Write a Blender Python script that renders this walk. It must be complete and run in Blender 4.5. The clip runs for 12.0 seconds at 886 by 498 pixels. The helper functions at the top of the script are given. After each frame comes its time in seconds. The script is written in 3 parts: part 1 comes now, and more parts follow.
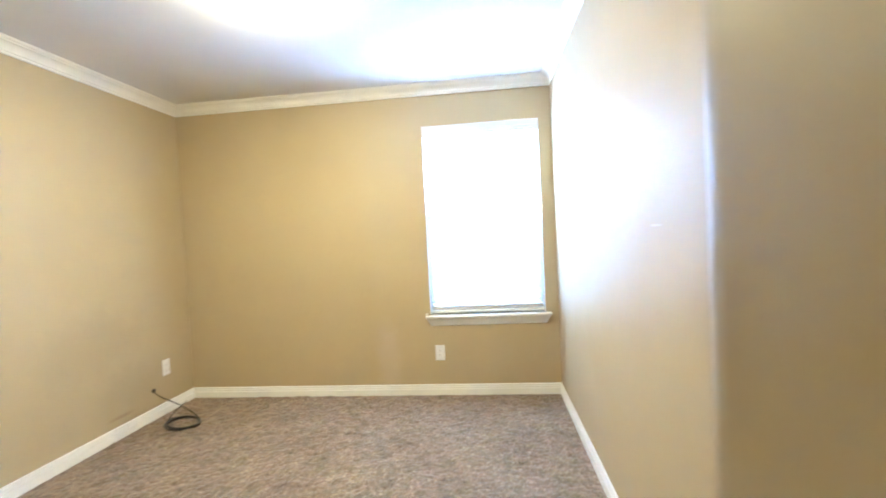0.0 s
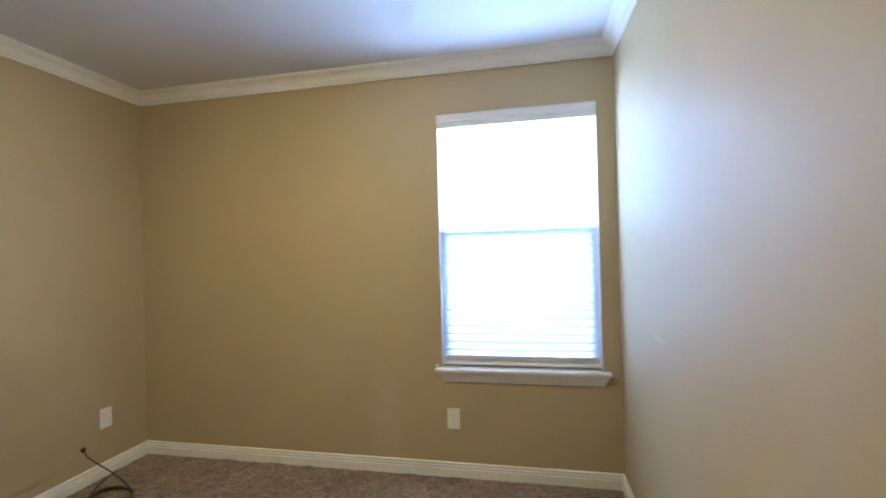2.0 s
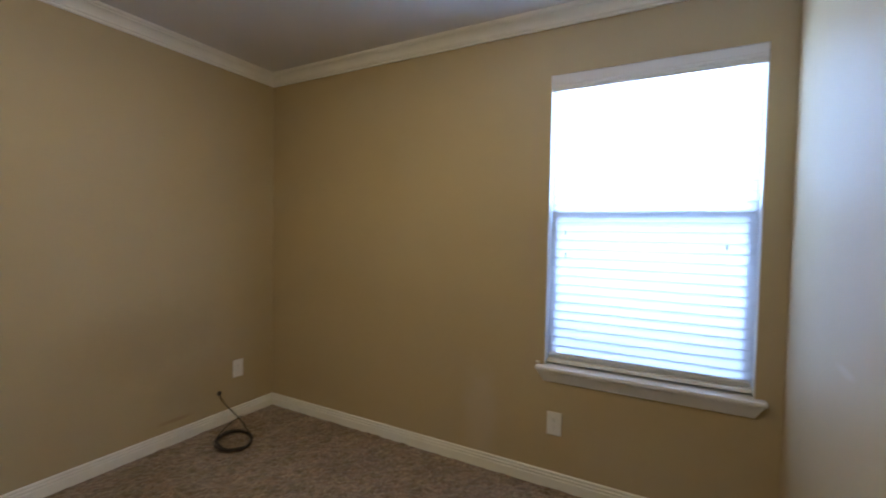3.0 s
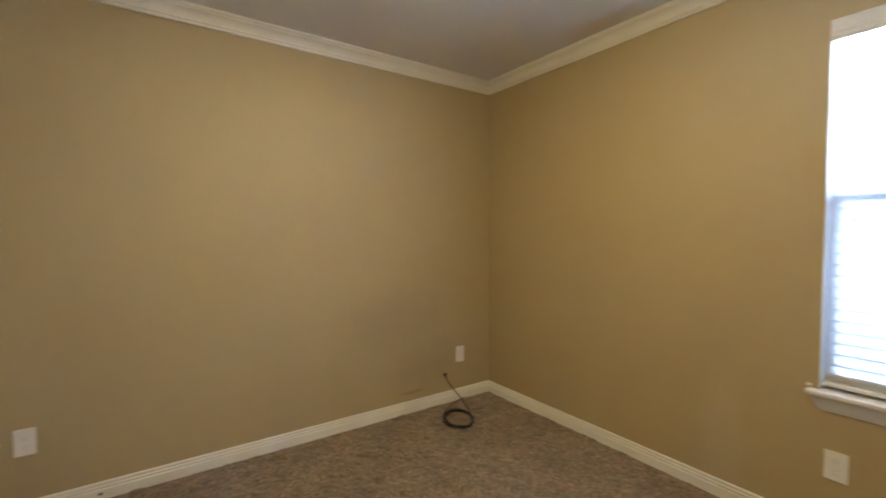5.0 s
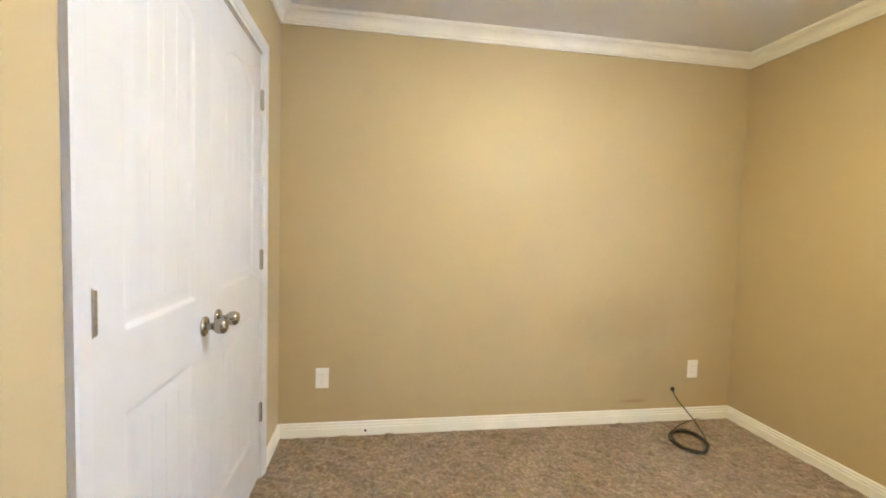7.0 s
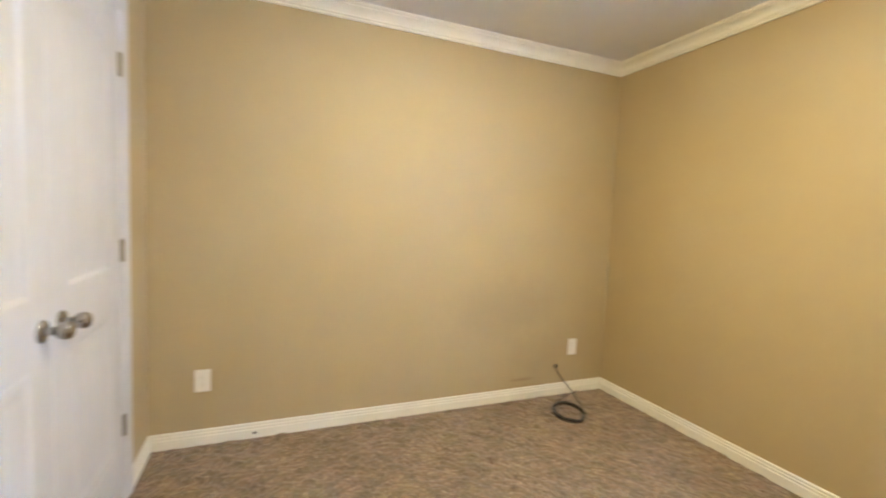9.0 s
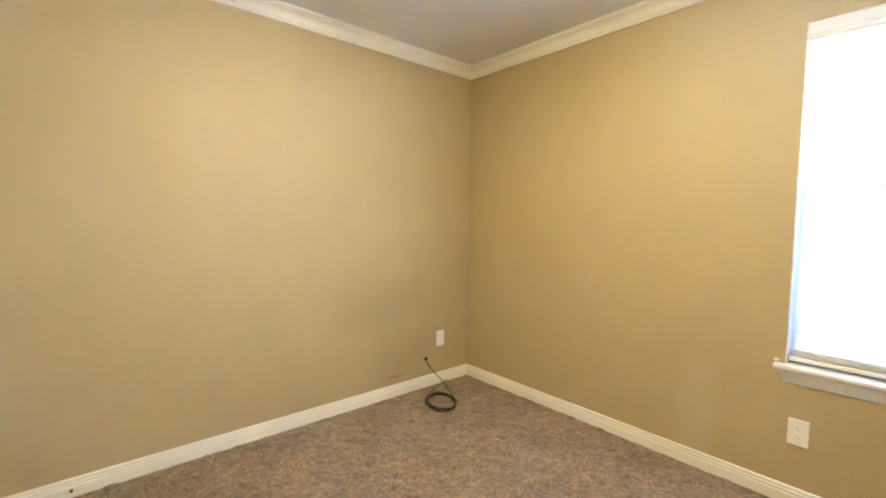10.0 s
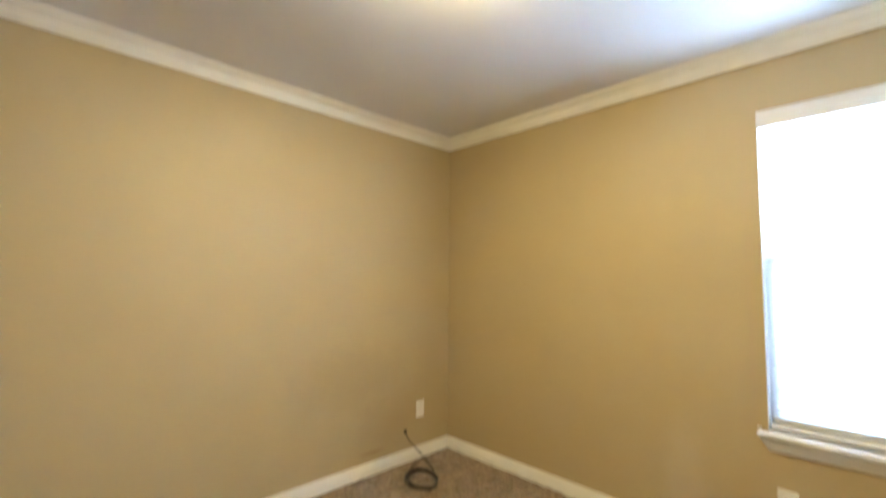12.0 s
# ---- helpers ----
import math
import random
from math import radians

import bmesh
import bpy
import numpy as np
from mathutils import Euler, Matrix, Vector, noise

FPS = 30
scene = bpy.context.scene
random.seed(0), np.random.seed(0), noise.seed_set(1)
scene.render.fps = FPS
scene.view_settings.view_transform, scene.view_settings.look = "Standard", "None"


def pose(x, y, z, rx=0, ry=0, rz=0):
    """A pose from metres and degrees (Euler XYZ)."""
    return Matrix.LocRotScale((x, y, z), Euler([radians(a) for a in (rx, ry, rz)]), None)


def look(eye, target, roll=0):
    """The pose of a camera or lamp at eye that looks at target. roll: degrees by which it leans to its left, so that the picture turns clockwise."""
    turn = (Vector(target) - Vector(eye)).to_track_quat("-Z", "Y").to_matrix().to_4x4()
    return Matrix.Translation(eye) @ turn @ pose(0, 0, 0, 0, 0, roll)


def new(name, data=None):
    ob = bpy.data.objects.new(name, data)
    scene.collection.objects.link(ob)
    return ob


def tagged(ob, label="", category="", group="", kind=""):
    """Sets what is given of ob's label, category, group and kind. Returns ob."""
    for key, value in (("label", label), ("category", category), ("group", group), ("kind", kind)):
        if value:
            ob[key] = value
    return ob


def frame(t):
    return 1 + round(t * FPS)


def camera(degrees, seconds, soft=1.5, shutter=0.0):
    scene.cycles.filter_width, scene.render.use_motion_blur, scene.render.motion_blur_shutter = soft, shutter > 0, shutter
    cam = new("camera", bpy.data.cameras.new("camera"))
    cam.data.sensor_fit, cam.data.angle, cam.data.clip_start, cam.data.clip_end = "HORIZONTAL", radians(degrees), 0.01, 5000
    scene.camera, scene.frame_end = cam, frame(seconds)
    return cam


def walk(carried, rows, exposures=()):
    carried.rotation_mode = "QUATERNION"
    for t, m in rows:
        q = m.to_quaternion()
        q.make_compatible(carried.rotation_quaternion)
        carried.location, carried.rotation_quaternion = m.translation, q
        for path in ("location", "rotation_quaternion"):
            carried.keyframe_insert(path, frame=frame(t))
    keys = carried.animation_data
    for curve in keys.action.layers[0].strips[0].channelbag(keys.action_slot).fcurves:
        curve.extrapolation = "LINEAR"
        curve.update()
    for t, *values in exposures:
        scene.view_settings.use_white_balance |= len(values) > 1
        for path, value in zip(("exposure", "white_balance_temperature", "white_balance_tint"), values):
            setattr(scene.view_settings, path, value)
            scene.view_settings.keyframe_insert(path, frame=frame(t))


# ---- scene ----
EXPOSURES = [(0.0, 0.88, 4960, 11), (0.5, 0.62, 4960, 12), (1.0, 0.33, 4960, 12), (1.5, 0.03, 5010, 14), (2.0, -0.45, 5110, 15), (2.5, -0.8, 5210, 16),
             (3.0, -1.22, 5350, 18), (5.0, -0.57, 6030, 14), (5.5, 0.2, 6080, 12), (6.0, 0.48, 5730, 11), (6.5, 0.65, 5570, 11), (8.3, 0.62, 5570, 12),
             (9.0, 0.52, 5630, 13), (10.0, 0.54, 5730, 12), (11.0, 0.55, 5820, 6), (11.5, 0.53, 5820, 6), (12.0, 0.2, 5980, 10)]
cam = camera(91.7, 12.0, soft=1.8, shutter=0.5)
PATH = [
    (0, (2.537, -3.349, 1.259), (2.323, -1.361, 1.197), -2.9),
    (0.2, (2.552, -3.266, 1.265), (2.375, -1.275, 1.209), -2.4),
    (0.3, (2.557, -3.225, 1.271), (2.361, -1.237, 1.189), -2.3),
    (0.4, (2.562, -3.186, 1.276), (2.339, -1.199, 1.203), -2.1),
    (0.5, (2.568, -3.147, 1.279), (2.328, -1.162, 1.231), -1.7),
    (0.6, (2.576, -3.109, 1.278), (2.297, -1.129, 1.248), -1.2),
    (0.7, (2.585, -3.071, 1.276), (2.263, -1.097, 1.260), -0.3),
    (0.8, (2.593, -3.032, 1.272), (2.221, -1.067, 1.274), 0.4),
    (0.9, (2.6, -2.99, 1.27), (2.212, -1.028, 1.237), 0.4),
    (1, (2.602, -2.944, 1.269), (2.183, -0.989, 1.223), 0.3),
    (1.2, (2.592, -2.84, 1.274), (2.193, -0.88, 1.254), 0.6),
    (1.3, (2.584, -2.785, 1.28), (2.201, -0.822, 1.286), 0.9),
    (1.5, (2.571, -2.68, 1.292), (2.207, -0.715, 1.367), 0.9),
    (1.7, (2.567, -2.591, 1.303), (2.231, -0.621, 1.371), 0.1),
    (1.8, (2.566, -2.551, 1.307), (2.233, -0.579, 1.339), -0.4),
    (2, (2.566, -2.469, 1.313), (2.176, -0.507, 1.323), -1.5),
    (2.2, (2.594, -2.381, 1.315), (2.095, -0.444, 1.318), -1),
    (2.3, (2.616, -2.338, 1.316), (2.044, -0.422, 1.316), -0.1),
    (2.5, (2.644, -2.268, 1.316), (1.94, -0.396, 1.328), 1.7),
    (2.7, (2.644, -2.227, 1.315), (1.822, -0.404, 1.269), 2),
    (2.8, (2.643, -2.216, 1.313), (1.78, -0.412, 1.252), 1.7),
    (3, (2.643, -2.201, 1.303), (1.685, -0.447, 1.232), 1.1),
    (3.2, (2.646, -2.193, 1.287), (1.62, -0.478, 1.209), 1),
    (4.8, (2.587, -2.245, 1.302), (1.035, -0.987, 1.205), -0.1),
    (5, (2.597, -2.258, 1.28), (0.958, -1.114, 1.2), -0.1),
    (5.5, (2.571, -2.306, 1.277), (0.771, -1.438, 1.19), 0.2),
    (6, (2.558, -2.359, 1.273), (0.655, -1.748, 1.199), 1.1),
    (6.5, (2.555, -2.395, 1.268), (0.599, -1.989, 1.173), 1.5),
    (6.7, (2.552, -2.415, 1.266), (0.584, -2.073, 1.157), 1.6),
    (8.3, (2.55, -2.426, 1.268), (0.573, -2.145, 1.154), 1.8),
    (8.5, (2.559, -2.404, 1.267), (0.599, -2.021, 1.156), 1.8),
    (8.7, (2.553, -2.404, 1.267), (0.62, -1.908, 1.141), 2),
    (8.9, (2.538, -2.405, 1.268), (0.657, -1.742, 1.125), 2.3),
    (9, (2.53, -2.405, 1.268), (0.687, -1.644, 1.121), 2.4),
    (9.5, (2.495, -2.404, 1.27), (0.866, -1.254, 1.115), 1.4),
    (10, (2.48, -2.406, 1.26), (0.968, -1.104, 1.123), 0.7),
    (10.2, (2.487, -2.4, 1.262), (1.0, -1.063, 1.215), 0.7),
    (10.5, (2.487, -2.402, 1.315), (1.023, -1.056, 1.527), 1.1),
    (10.6, (2.486, -2.406, 1.336), (1.035, -1.059, 1.622), 1.1),
    (10.7, (2.483, -2.412, 1.356), (1.045, -1.07, 1.719), 1.1),
    (10.8, (2.479, -2.42, 1.374), (1.056, -1.083, 1.806), 1),
    (10.9, (2.476, -2.426, 1.386), (1.054, -1.109, 1.875), 1),
    (11, (2.475, -2.429, 1.392), (1.062, -1.12, 1.928), 1),
    (11.1, (2.476, -2.429, 1.394), (1.074, -1.119, 1.958), 1),
    (11.2, (2.477, -2.429, 1.394), (1.082, -1.115, 1.966), 1),
    (11.4, (2.48, -2.428, 1.395), (1.073, -1.116, 1.938), 1),
    (11.5, (2.481, -2.428, 1.395), (1.069, -1.112, 1.916), 1),
    (11.6, (2.479, -2.429, 1.39), (1.062, -1.099, 1.861), 0.9),
    (11.7, (2.475, -2.433, 1.378), (1.056, -1.083, 1.784), 0.9),
    (11.8, (2.468, -2.438, 1.359), (1.042, -1.074, 1.683), 0.7),
    (12, (2.451, -2.451, 1.311), (1.021, -1.059, 1.448), 0.5),
]
walk(cam, [(t, look(e, g, r)) for t, e, g, r in PATH], exposures=EXPOSURES)

# ---- plan, metres: the corner of the west and north walls is the origin ----
EAST, SOUTH, TOP = 3.043, -2.955, 2.43          # room faces
HALL_W, HALL_E, HALL_S, NICHE = 1.95, 2.600, -4.6, -3.19
WIN = (2.052, 2.948, 0.636, 2.115)              # window opening x0, x1, z0, z1
DOOR = (0.400, 1.645, 2.030)                   # closet opening x0, x1, head
THICK = 0.13

# ---- world and lights ----
world = bpy.data.worlds.new("sky")
scene.world = world
world.use_nodes = True
wn = world.node_tree.nodes
sky = wn.new("ShaderNodeTexSky")
sky.sky_type, sky.sun_disc = "NISHITA", False
sky.sun_elevation, sky.sun_rotation = radians(50), radians(200)
world.node_tree.links.new(sky.outputs[0], wn["Background"].inputs[0])
wn["Background"].inputs[1].default_value = 0.1

sun = new("sun", bpy.data.lights.new("sun", "SUN"))
sun.data.energy, sun.data.angle, sun.data.color = 3.0, radians(0.5), (1.0, 0.95, 0.88)
sun.matrix_world = look((0, -10, 12), (0, 0, 0))

LAMP_GLOW = 222.0
DAY = new("window_daylight", bpy.data.lights.new("window_daylight", "AREA"))
DAY.data.shape, DAY.data.size, DAY.data.size_y = "RECTANGLE", 1.3, 1.8
DAY.data.energy, DAY.data.color = 590.0, (0.59, 0.755, 1.0)
DAY.matrix_world = look(((WIN[0] + WIN[1]) / 2, THICK + 0.40, 1.74), ((WIN[0] + WIN[1]) / 2, -2, 1.74))


# ---- materials ----
def shader(name, color, rough=0.5, metal=0.0, spec=0.5):
    m = bpy.data.materials.new(name)
    m.use_nodes = True
    b = m.node_tree.nodes["Principled BSDF"]
    b.inputs["Base Color"].default_value = (*color, 1)
    b.inputs["Roughness"].default_value = rough
    b.inputs["Metallic"].default_value = metal
    b.inputs["Specular IOR Level"].default_value = spec
    return m, m.node_tree, b


def noise_tex(nt, scale, detail=3.0, rough=0.55):
    co = nt.nodes.new("ShaderNodeTexCoord")
    n = nt.nodes.new("ShaderNodeTexNoise")
    n.inputs["Scale"].default_value, n.inputs["Detail"].default_value, n.inputs["Roughness"].default_value = scale, detail, rough
    nt.links.new(co.outputs["Object"], n.inputs["Vector"])
    return n.outputs["Fac"]


def ramp(nt, fac, stops):
    r = nt.nodes.new("ShaderNodeValToRGB")
    while len(r.color_ramp.elements) < len(stops):
        r.color_ramp.elements.new(0.5)
    for e, (p, c) in zip(r.color_ramp.elements, stops):
        e.position, e.color = p, (*c, 1) if len(c) == 3 else c
    nt.links.new(fac, r.inputs["Fac"])
    return r.outputs["Color"]


def blend(nt, fac, a, b, kind="MIX"):
    m = nt.nodes.new("ShaderNodeMix")
    m.data_type, m.blend_type = "RGBA", kind
    for sock, v in ((m.inputs[0], fac), (m.inputs[6], a), (m.inputs[7], b)):
        if isinstance(v, (int, float)):
            sock.default_value = v
        elif isinstance(v, tuple):
            sock.default_value = (*v, 1)
        else:
            nt.links.new(v, sock)
    return m.outputs[2]


def bump(nt, b, height, strength, dist):
    u = nt.nodes.new("ShaderNodeBump")
    u.inputs["Strength"].default_value, u.inputs["Distance"].default_value = strength, dist
    nt.links.new(height, u.inputs["Height"])
    nt.links.new(u.outputs[0], b.inputs["Normal"])


def smear(nt, centre, size, amount, wobble=0.35):
    """A soft mark on a wall: its strength, from a centre in metres."""
    co = nt.nodes.new("ShaderNodeTexCoord")
    mp = nt.nodes.new("ShaderNodeMapping")
    mp.vector_type = "POINT"
    mp.inputs["Scale"].default_value = [1 / s for s in size]
    mp.inputs["Location"].default_value = [-c / s for c, s in zip(centre, size)]
    nt.links.new(co.outputs["Object"], mp.inputs["Vector"])
    ln = nt.nodes.new("ShaderNodeVectorMath")
    ln.operation = "LENGTH"
    nt.links.new(mp.outputs[0], ln.inputs[0])
    n = noise_tex(nt, 9.0, 4.0, 0.65)
    ad = nt.nodes.new("ShaderNodeMath")
    ad.operation = "MULTIPLY_ADD"
    nt.links.new(n, ad.inputs[0])
    ad.inputs[1].default_value = wobble * 2
    nt.links.new(ln.outputs["Value"], ad.inputs[2])
    mr = nt.nodes.new("ShaderNodeMapRange")
    mr.interpolation_type = "SMOOTHSTEP"
    nt.links.new(ad.outputs[0], mr.inputs[0])
    for i, v in ((1, wobble + 0.2), (2, wobble + 1.0), (3, amount), (4, 0.0)):
        mr.inputs[i].default_value = v
    return mr.outputs[0]


WALL = (0.460, 0.366, 0.203)


def wall_paint(name, marks=()):
    m, nt, b = shader(name, WALL, 0.5, 0, 0.48)
    col = blend(nt, 1.0, WALL, ramp(nt, noise_tex(nt, 1.7, 4), [(0.3, (0.95, 0.95, 0.95)), (0.7, (1.0, 1.0, 1.0))]), "MULTIPLY")
    for centre, size, amount, tint in marks:
        col = blend(nt, smear(nt, centre, size, amount), col, tint)
    nt.links.new(col, b.inputs["Base Color"])
    rr = ramp(nt, noise_tex(nt, 3.1, 3), [(0.3, (0.50,) * 3), (0.7, (0.57,) * 3)])
    nt.links.new(rr, b.inputs["Roughness"])
    bump(nt, b, noise_tex(nt, 140.0, 2.5), 0.10, 0.0006)
    return m


DARK_BROWN = (0.20, 0.14, 0.08)
M_WALL = wall_paint("tan_wall_paint")
# a narrow scuff above the baseboard, then two wide soft darker patches
M_WALL_W = wall_paint("tan_wall_paint_scuffed_patchy", [
    ((0, -0.715, 0.142), (0.05, 0.13, 0.018), 0.5, (0.28, 0.18, 0.10)),
    ((0, -0.85, 0.66), (0.1, 0.55, 0.30), 0.15, DARK_BROWN),
    ((0, -0.60, 0.33), (0.1, 0.40, 0.24), 0.12, DARK_BROWN)])
# the soft pool of light low on this wall is painted into its colour
M_WALL_N = wall_paint("tan_wall_paint_light_patch", [
    ((1.70, 0, 0.28), (0.15, 0.1, 0.42), 0.32, (0.53, 0.45, 0.34))])
M_WALL_E = wall_paint("tan_wall_paint_scratched", [
    ((EAST, -1.98, 1.258), (0.05, 0.06, 0.005), 0.3, (0.72, 0.69, 0.64)),
    ((EAST, -0.70, 0.956), (0.05, 0.10, 0.02), 0.25, (0.62, 0.56, 0.48))])

M_CEIL, nt, b = shader("ceiling_paint", (0.72, 0.71, 0.69), 0.75, 0, 0.3)
nt.links.new(ramp(nt, noise_tex(nt, 1.3, 3), [(0.3, (0.70, 0.69, 0.67)), (0.7, (0.75, 0.74, 0.72))]), b.inputs["Base Color"])
bump(nt, b, noise_tex(nt, 120.0, 3), 0.3, 0.002)


def painted(name, color, rough):
    m, nt, b = shader(name, color, rough, 0, 0.5)
    c2 = tuple(0.93 * c for c in color)
    nt.links.new(ramp(nt, noise_tex(nt, 4.0, 4), [(0.35, c2), (0.65, color)]), b.inputs["Base Color"])
    bump(nt, b, noise_tex(nt, 90.0, 2), 0.06, 0.001)
    return m


M_TRIM = painted("trim_enamel", (0.84, 0.82, 0.75), 0.35)
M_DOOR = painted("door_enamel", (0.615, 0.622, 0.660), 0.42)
M_SILL = painted("sill_enamel", (0.80, 0.80, 0.79), 0.38)
M_VINYL = painted("white_vinyl", (0.80, 0.81, 0.82), 0.4)
M_PLATE = painted("outlet_plastic", (0.86, 0.84, 0.81), 0.3)
M_DETECT = painted("detector_plastic", (0.82, 0.84, 0.90), 0.45)
M_DARK, _, _ = shader("dark_slot", (0.02, 0.018, 0.016), 0.6)
M_SHADE, _, _ = shader("recessed_slot", (0.42, 0.40, 0.38), 0.6)
M_CABLE, nt, b = shader("black_cable_jacket", (0.016, 0.013, 0.012), 0.42)
bump(nt, b, noise_tex(nt, 300.0, 2), 0.2, 0.0005)
M_BRASS, _, _ = shader("connector_metal", (0.70, 0.66, 0.58), 0.3, 1.0)
M_NICKEL, nt, b = shader("satin_nickel", (0.38, 0.36, 0.33), 0.24, 1.0)
nt.links.new(ramp(nt, noise_tex(nt, 60.0, 3), [(0.3, (0.15,) * 3), (0.7, (0.24,) * 3)]), b.inputs["Roughness"])
M_HINGE, _, _ = shader("hinge_nickel", (0.48, 0.455, 0.41), 0.26, 1.0)
M_RING, _, _ = shader("champagne_nickel", (0.70, 0.61, 0.45), 0.55, 1.0)
M_LATCH, _, _ = shader("grey_latch", (0.30, 0.31, 0.32), 0.5)

M_SLAT, nt, b = shader("blind_slat_vinyl", (0.82, 0.83, 0.84), 0.45)
tr = nt.nodes.new("ShaderNodeBsdfTranslucent")
tr.inputs[0].default_value = (0.78, 0.81, 0.84, 1)
mx = nt.nodes.new("ShaderNodeMixShader")
mx.inputs[0].default_value = 0.665
nt.links.new(b.outputs[0], mx.inputs[1])
nt.links.new(tr.outputs[0], mx.inputs[2])
nt.links.new(mx.outputs[0], nt.nodes["Material Output"].inputs[0])

M_GLASS, nt, b = shader("window_glass", (1, 1, 1), 0.0)
b.inputs["Transmission Weight"].default_value, b.inputs["IOR"].default_value = 1.0, 1.02

M_SCREEN, nt, b = shader("insect_screen_mesh", (0.10, 0.11, 0.12), 0.7)
tp = nt.nodes.new("ShaderNodeBsdfTransparent")
mx = nt.nodes.new("ShaderNodeMixShader")
mx.inputs[0].default_value = 0.51
nt.links.new(tp.outputs[0], mx.inputs[1])
nt.links.new(b.outputs[0], mx.inputs[2])
nt.links.new(mx.outputs[0], nt.nodes["Material Output"].inputs[0])

M_GLOW, nt, b = shader("lit_frosted_glass", (0.9, 0.86, 0.78), 0.4)
b.inputs["Emission Color"].default_value = (1.0, 0.785, 0.385, 1)
b.inputs["Emission Strength"].default_value = LAMP_GLOW

M_CARPET, nt, b = shader("brown_frieze_carpet", (0.2, 0.14, 0.1), 0.95, 0, 0.1)
fine = ramp(nt, noise_tex(nt, 50.0, 6, 0.75), [(0.29, (0.098, 0.070, 0.049)), (0.44, (0.207, 0.152, 0.107)), (0.56, (0.286, 0.217, 0.158)), (0.71, (0.49, 0.392, 0.300))])
mid = ramp(nt, noise_tex(nt, 14.0, 5, 0.7), [(0.32, (0.66, 0.64, 0.62)), (0.68, (1.22, 1.22, 1.22))])
hue = ramp(nt, noise_tex(nt, 41.0, 3), [(0.38, (1.04, 0.99, 0.94)), (0.62, (0.98, 1.01, 0.96))])
cast = ramp(nt, noise_tex(nt, 7.5, 4, 0.6), [(0.34, (1.03, 0.98, 0.95)), (0.5, (1.0, 1.0, 0.98)), (0.66, (0.98, 1.02, 0.88))])
wide = ramp(nt, noise_tex(nt, 3.2, 3), [(0.30, (0.78, 0.77, 0.76)), (0.70, (1.03, 1.03, 1.03))])
pile = blend(nt, 1.0, blend(nt, 1.0, fine, mid, "MULTIPLY"), hue, "MULTIPLY")
nt.links.new(blend(nt, 1.0, blend(nt, 1.0, pile, cast, "MULTIPLY"), wide, "MULTIPLY"), b.inputs["Base Color"])
b.inputs["Sheen Weight"].default_value = 0.25
bump(nt, b, noise_tex(nt, 150.0, 3, 0.65), 0.7, 0.005)

M_GRASS, nt, b = shader("outdoor_grass", (0.07, 0.10, 0.04), 0.9)
nt.links.new(ramp(nt, noise_tex(nt, 2.0, 5), [(0.3, (0.05, 0.08, 0.03)), (0.7, (0.10, 0.13, 0.05))]), b.inputs["Base Color"])


# ---- mesh helpers ----
def mesh_ob(name, bm, mat, parent=None, smooth=False):
    me = bpy.data.meshes.new(name)
    bm.normal_update()
    bm.to_mesh(me)
    bm.free()
    me.materials.append(mat)
    if smooth:
        for p in me.polygons:
            p.use_smooth = True
    ob = new(name, me)
    if parent is not None:
        ob.parent = parent
    return ob


def part(name, bm, mat, parent, label="", smooth=False):
    ob = mesh_ob(name, bm, mat, parent, smooth)
    if label:
        tagged(ob, label)
    return ob


def thing(name, place, label, category, group="", turn=0):
    ob = new(name)
    ob.empty_display_size = 0.05
    ob.matrix_basis = pose(*place, 0, 0, turn)
    return tagged(ob, label, category, group)


def box(bm, x0, x1, y0, y1, z0, z1, bev=0.0, seg=2):
    vs = [bm.verts.new((x, y, z)) for z in (z0, z1) for y in (y0, y1) for x in (x0, x1)]
    fs = [bm.faces.new([vs[i] for i in q]) for q in ((0, 2, 3, 1), (4, 5, 7, 6), (0, 1, 5, 4), (2, 6, 7, 3), (0, 4, 6, 2), (1, 3, 7, 5))]
    if bev:
        es = {e for f in fs for e in f.edges}
        bmesh.ops.bevel(bm, geom=list(es), offset=bev, segments=seg, affect="EDGES", profile=0.5)
    return vs


def boxes(*specs, bev=0.0):
    bm = bmesh.new()
    for s in specs:
        box(bm, *s, bev=bev)
    return bm


def lathe(prof, n=40, axis="z"):
    """A turned shape: profile of (radius, height)."""
    bm = bmesh.new()
    rings = []
    for r, h in prof:
        ring = []
        for i in range(n if r > 1e-6 else 1):
            a = 2 * math.pi * i / n
            p = (r * math.cos(a), r * math.sin(a), h)
            ring.append(bm.verts.new(p if axis == "z" else (p[0], p[2], p[1])))
        rings.append(ring)
    for a, c in zip(rings, rings[1:]):
        for i in range(n):
            q = [a[i % len(a)], a[(i + 1) % len(a)], c[(i + 1) % len(c)], c[i % len(c)]]
            q = list(dict.fromkeys(q))
            if len(q) > 2:
                bm.faces.new(q)
    bmesh.ops.recalc_face_normals(bm, faces=bm.faces)
    return bm


